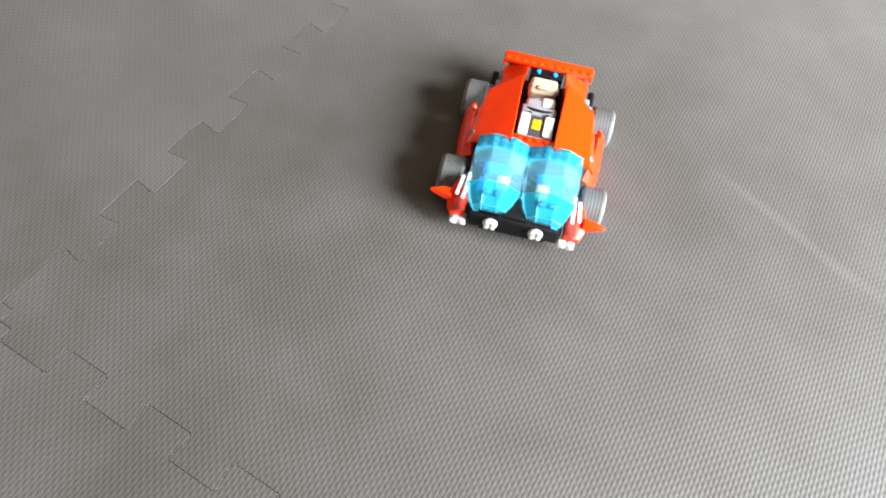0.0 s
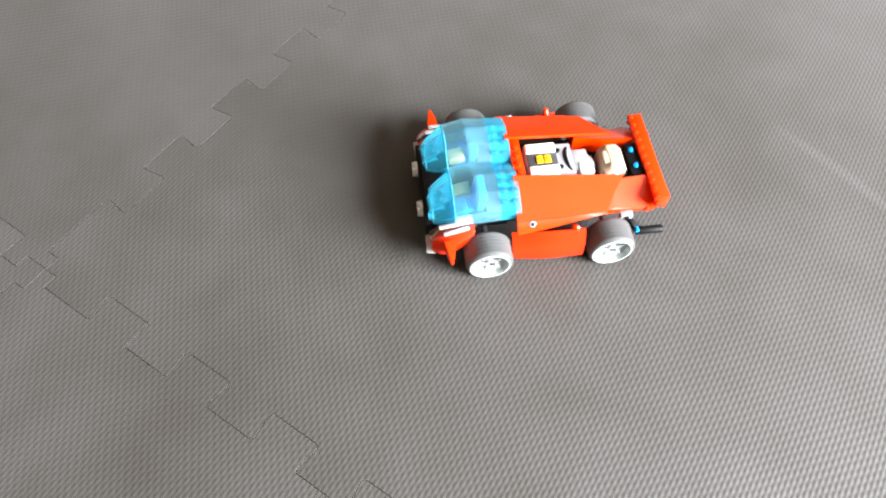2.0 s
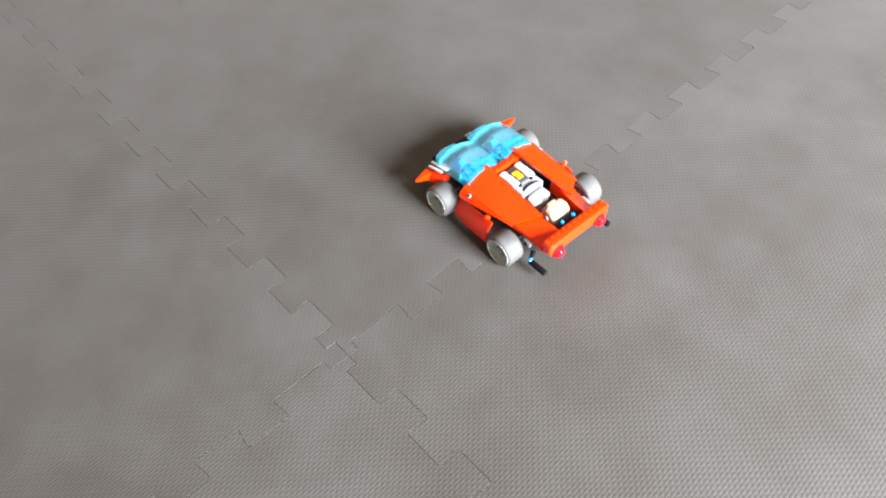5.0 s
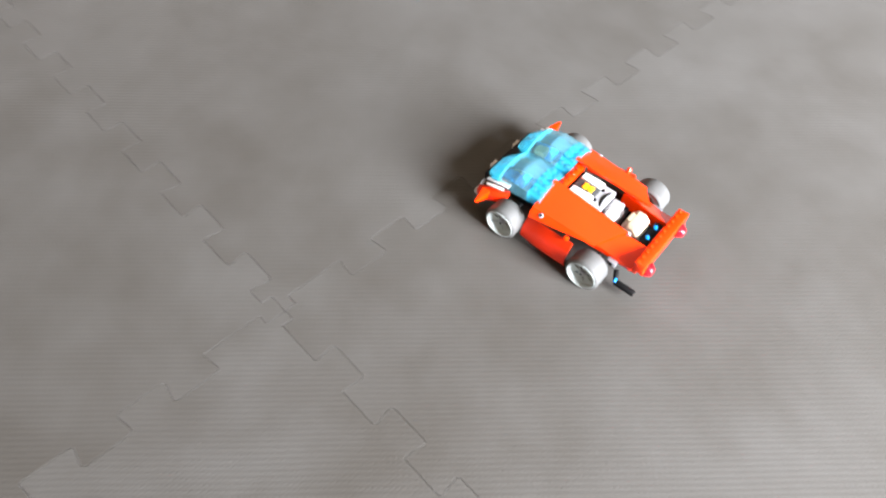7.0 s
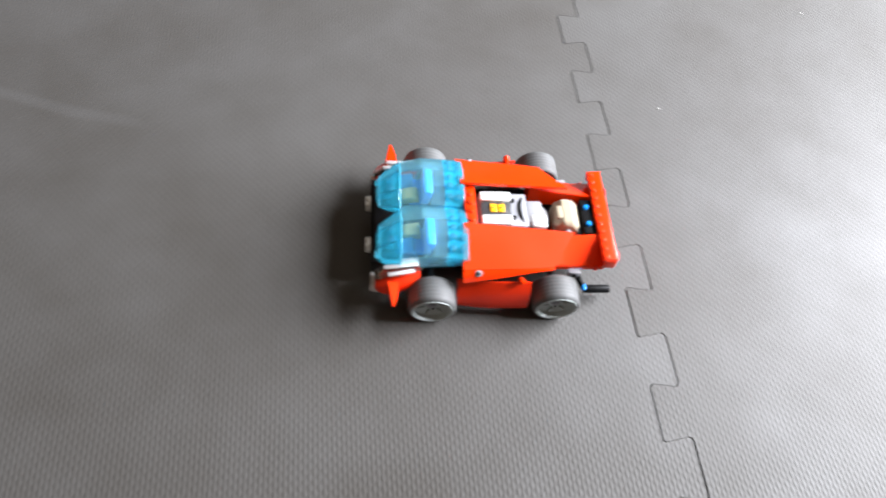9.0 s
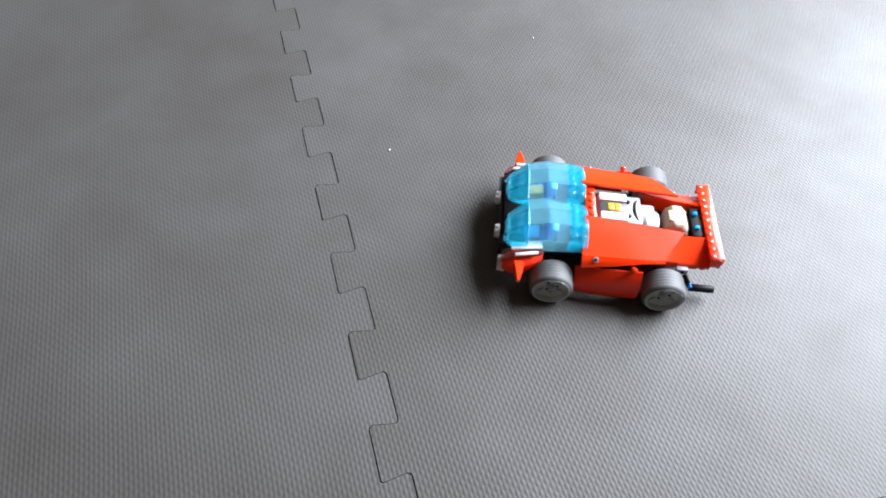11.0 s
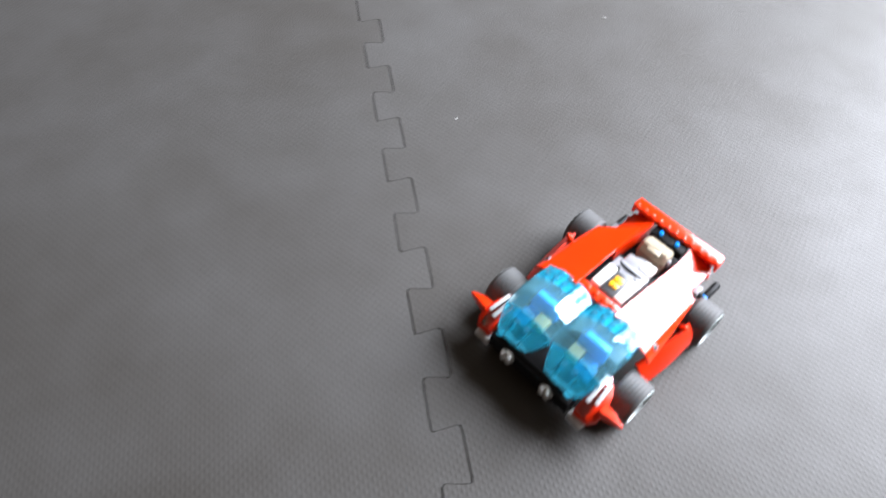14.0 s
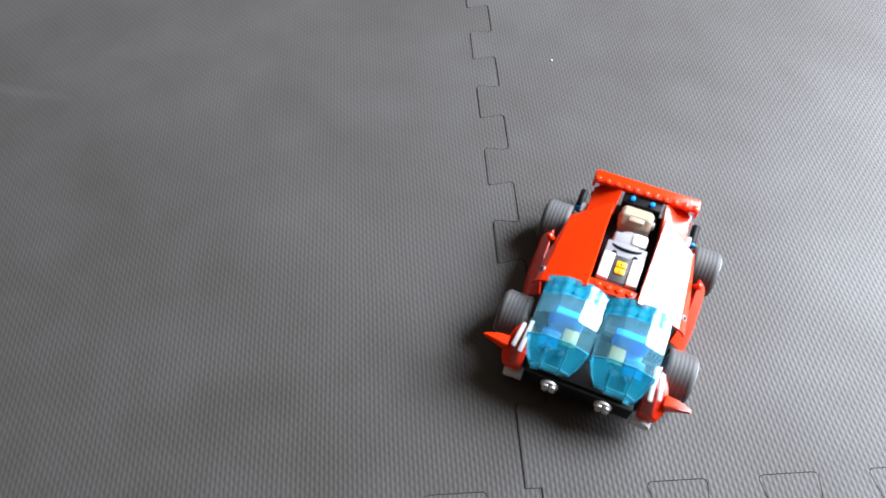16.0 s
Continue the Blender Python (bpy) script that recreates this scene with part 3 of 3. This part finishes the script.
def canopy(s):
    """One half of the canopy: a clear top, a studded strip behind it and a faceted windscreen ahead of it."""
    c, rings = 23.6 * s, []
    for x, zb, zm, zt, w, wt in ((71, 42, 50.2, 56.8, 23.5, 9), (86, 41, 52, 58.8, 23.5, 8.5), (104, 39, 53, 59.6, 23.5, 8.5), (121, 36, 48.5, 54.6, 22.8, 8.5), (130.5, 34, 41.5, 46.6, 19.0, 8), (136.5, 33, 38.2, 42, 15.0, 7), (139.5, 32, 34, 36, 12.5, 6.5)):
        rings.append([mm(x, c - w, zb), mm(x, c - w * 0.975, zm), mm(x, c - wt, zt), mm(x, c + wt, zt), mm(x, c + w * 0.975, zm), mm(x, c + w, zb)])

    def skin(name, some, mat, parent, label):
        bm = bmesh.new()
        loft(bm, some, caps=False, closed=False)
        bmesh.ops.recalc_face_normals(bm, faces=bm.faces)
        bmesh.ops.solidify(bm, geom=bm.faces[:], thickness=1.3 * MM)
        ob = part(name, bm, mat, parent, label, 12)
        ob.visible_shadow = False
        return ob

    top = skin("canopy", rings[1:4], CANOPY, car, "faceted pale blue clear canopy")
    skin("canopy_strip", rings[:2], CANOPY_DEEP, top, "studded strip of blue clear plastic")
    skin("windscreen", rings[3:], CANOPY_DEEP, top, "sloping faceted windscreen of blue clear plastic")
    for ring, r in ((rings[0], 0.3), (rings[3], 0.5), (rings[5], 0.4), (rings[6], 0.5)):
        bm = bmesh.new()
        for a, b in zip(ring, ring[1:]):
            rod(bm, a, b, r * MM, seg=8, bevel=0)
        part("canopy_edge", bm, CANOPY_EDGE, top, "pale edge of the canopy")
    for k, first in ((1, 3), (2, 3), (3, 3), (4, 3)):
        bm = bmesh.new()
        for a, b in zip(rings[first:], rings[first + 1:]):
            rod(bm, a[k], b[k], 0.35 * MM, seg=8, bevel=0)
        part("canopy_edge", bm, CANOPY_EDGE, top, "pale edge of the canopy")
    # studs of the strip, and the ribs below them
    for x, z0 in ((75, 57.3), (82.5, 58.3)):
        for k in range(-2, 3):
            z = z0 - max(abs(8 * k) - 9, 0) * 0.47
            part("canopy_stud", rod(bmesh.new(), mm(x, c + 8 * k, z - 2.2), mm(x, c + 8.3 * k, z + 1.5), 2.4 * MM, seg=14), CANOPY, top, "blue clear stud")
    for k in range(-1, 2):
        part("canopy_rib", box(bmesh.new(), mm(78.5, c + 10 * k, 51), mm(12, 1.2, 8), bevel=0.3 * MM), CANOPY_EDGE, top)
    for k in (-1, 1):
        part("canopy_stud", rod(bmesh.new(), mm(127, c + 4.6 * k, 47.2), mm(128.6, c + 4.6 * k, 50.4), 2.4 * MM, seg=14), CANOPY, top, "blue clear stud")
        part("canopy_rib", box(bmesh.new(), mm(131, c + 6 * k, 38), mm(10, 1.2, 7), (0, 24, 0), 0.3 * MM), CANOPY_EDGE, top)
    bm = bmesh.new()
    box(bm, mm(99.5, c, 46.5), mm(6.4, 25, 17), (0, -9, 0), 1.4 * MM)
    box(bm, mm(106, c, 38.5), mm(14, 22, 5), (0, 4, 0), 0.8 * MM)
    part("seat", bm, BLUE, car, "bright blue seat block")
    bm = bmesh.new()
    box(bm, mm(116, c + 7.0 * s, 40), mm(13, 14, 8), (0, 14, 0), 1 * MM)
    part("dashboard", bm, DARK_BLUE, car, "dark blue block under the canopy")
    bm = bmesh.new()
    box(bm, mm(112, c - 6.5 * s, 42.5), mm(13, 11, 8), (0, 14, 0), 1.2 * MM)
    part("console", bm, TAN, car, "tan block under the canopy")
    bm = bmesh.new()
    box(bm, mm(86, c, 41), mm(20, 40, 6))
    part("cabin_floor", bm, CABIN, car, "dark grey cabin floor block")


def engine():
    block("cross_bar", (66.5, 0, 50), (9, 42, 6), ORANGE, label="orange-red bar behind the canopy")
    for y in (-12, -4, 4, 12):
        part("stud", rod(bmesh.new(), mm(66, y, 52.5), mm(66, y, 54.4), 2.3 * MM, seg=12, bevel=0.3 * MM), ORANGE, car)
    hub = block("receiver", (40, 0, 42), (38, 31, 15), LIGHT_GREY, label="light grey motor unit with white bars and a yellow badge", bevel=1)
    for s in (1, -1):
        block("white_bar", (46, 11 * s, 50.5), (24, 8.5, 4), WHITE, hub, "white top bar", bevel=1)
        part("hole", rod(bmesh.new(), mm(32.3, 8 * s, 49.4), mm(32.3, 8 * s, 51.2), 1.9 * MM, seg=14), BLACK, hub)
    block("badge_plate", (46, 0, 49.8), (24, 13, 2), DARK, hub, "dark badge plate")
    for x in (42.0, 48.2):
        block("badge", (x, 0, 51.2), (5.4, 7.6, 1.6), YELLOW, hub, "rounded yellow badge", bevel=0.7)
        block("badge_slit", (x, 0, 52.1), (2.8, 0.7, 0.5), DARK, hub, bevel=0.1)
    block("receiver_back", (25.5, 0, 43), (9, 27, 11), LIGHT_GREY, hub, bevel=2.4)
    bm = bmesh.new()
    rod(bm, mm(13, 0, 30), mm(13, 0, 43), 11 * MM, seg=28, bevel=2.5 * MM)
    box(bm, mm(14, -2, 41), mm(14, 22, 8), (0, 0, 0), 2.5 * MM, 3)
    part("motor_housing", bm, GREY_WHITE, car, "pale grey rounded motor housing")
    block("motor_cap", (11, 7.5, 44), (12, 12, 5), WHITE, label="white block on the motor", bevel=2.2)
    # a black cable bowed over the motor unit's back
    bm = bmesh.new()
    bow = [mm(22 + 5 * math.cos(a), 13 * math.sin(a), 47 + 2.5 * math.cos(a)) for a in np.linspace(-1.45, 1.45, 11)]
    for a, b in zip(bow, bow[1:]):
        rod(bm, a, b, 1.5 * MM, seg=10, bevel=0)
    part("cable", bm, BLACK, car, "black cable bowed behind the receiver")
    # octagonal gearbox with stepped ends
    bm = bmesh.new()
    eight = lambda y, r: [mm(-12 + r * math.sin(radians(22.5 + 45 * k)), y, 38.5 + r * math.cos(radians(22.5 + 45 * k))) for k in range(8)]
    loft(bm, [eight(-13.5, 8.2), eight(-11, 10.6), eight(10, 10.6), eight(12.5, 8.2)])
    bmesh.ops.bevel(bm, geom=bm.edges[:], offset=0.0006, segments=2, affect="EDGES")
    box(bm, mm(-12, 0, 34), mm(20, 24, 8), bevel=1 * MM)
    box(bm, mm(-6, 0, 46.5), mm(5, 12, 3), bevel=0.8 * MM)
    part("gearbox", bm, PALE_TAN, car, "pale tan eight-sided gearbox")
    for s in (1, -1):
        part("gearbox_pin", rod(bmesh.new(), mm(-12, 11 * s, 38.5), mm(-12, 14.6 * s, 38.5), 3.2 * MM, seg=14), LIGHT_GREY, car)
    block("rear_block", (-31, 0, 37), (11, 32, 10), BLACK, label="black rear beam")
    for s in (1, -1):
        part("blue_pin", rod(bmesh.new(), mm(-30, 8 * s, 41), mm(-29, 8 * s, 44.8), 2.0 * MM, seg=14), BLUE, car, "blue connector pin")


chassis()
for side in (1, -1):
    body_side(side)
    canopy(side)
engine()
spoiler()


# ---- crumbs on the mat ----
rng = random.Random(5)
for cx, cy, size in ((-0.070, -0.442, 0.0009), (-0.280, -0.592, 0.0010)):
    bm = bmesh.new()
    bmesh.ops.create_icosphere(bm, subdivisions=2, radius=size)
    for v in bm.verts:
        v.co = v.co * rng.uniform(0.75, 1.2)
        v.co.z = max(v.co.z * 0.7, -0.0006)
    crumb = part("crumb", bm, WHITE, None, "", 60)
    crumb.location = (cx, cy, 0.0006)
    tagged(crumb, "tiny white crumb on the grey foam mat", "crumb", "crumbs on the mat")


# ---- motion ----
def motions():
    walk(car, [(t, pose(x, y, 0, 0, 0, a)) for t, x, y, a in CAR])
    # wheels roll by the way that the rear axle goes along its heading
    ts = [r[0] for r in CAR]
    fine = np.arange(0, 16.0001, 0.05)
    xs, ys, hs = (np.interp(fine, ts, [r[k] for r in CAR]) for k in (1, 2, 3))
    ahead = np.cumsum(np.r_[0, np.diff(xs) * np.cos(np.radians(hs[1:])) + np.diff(ys) * np.sin(np.radians(hs[1:]))])
    for wheel, (wx, wy, wz, flip) in wheels:
        walk(wheel, [(float(t), pose(wx, wy, wz, 0, math.degrees(s / WHEEL_R), 0) @ pose(0, 0, 0, 0, 0, flip)) for t, s in zip(fine, ahead)])


motions()
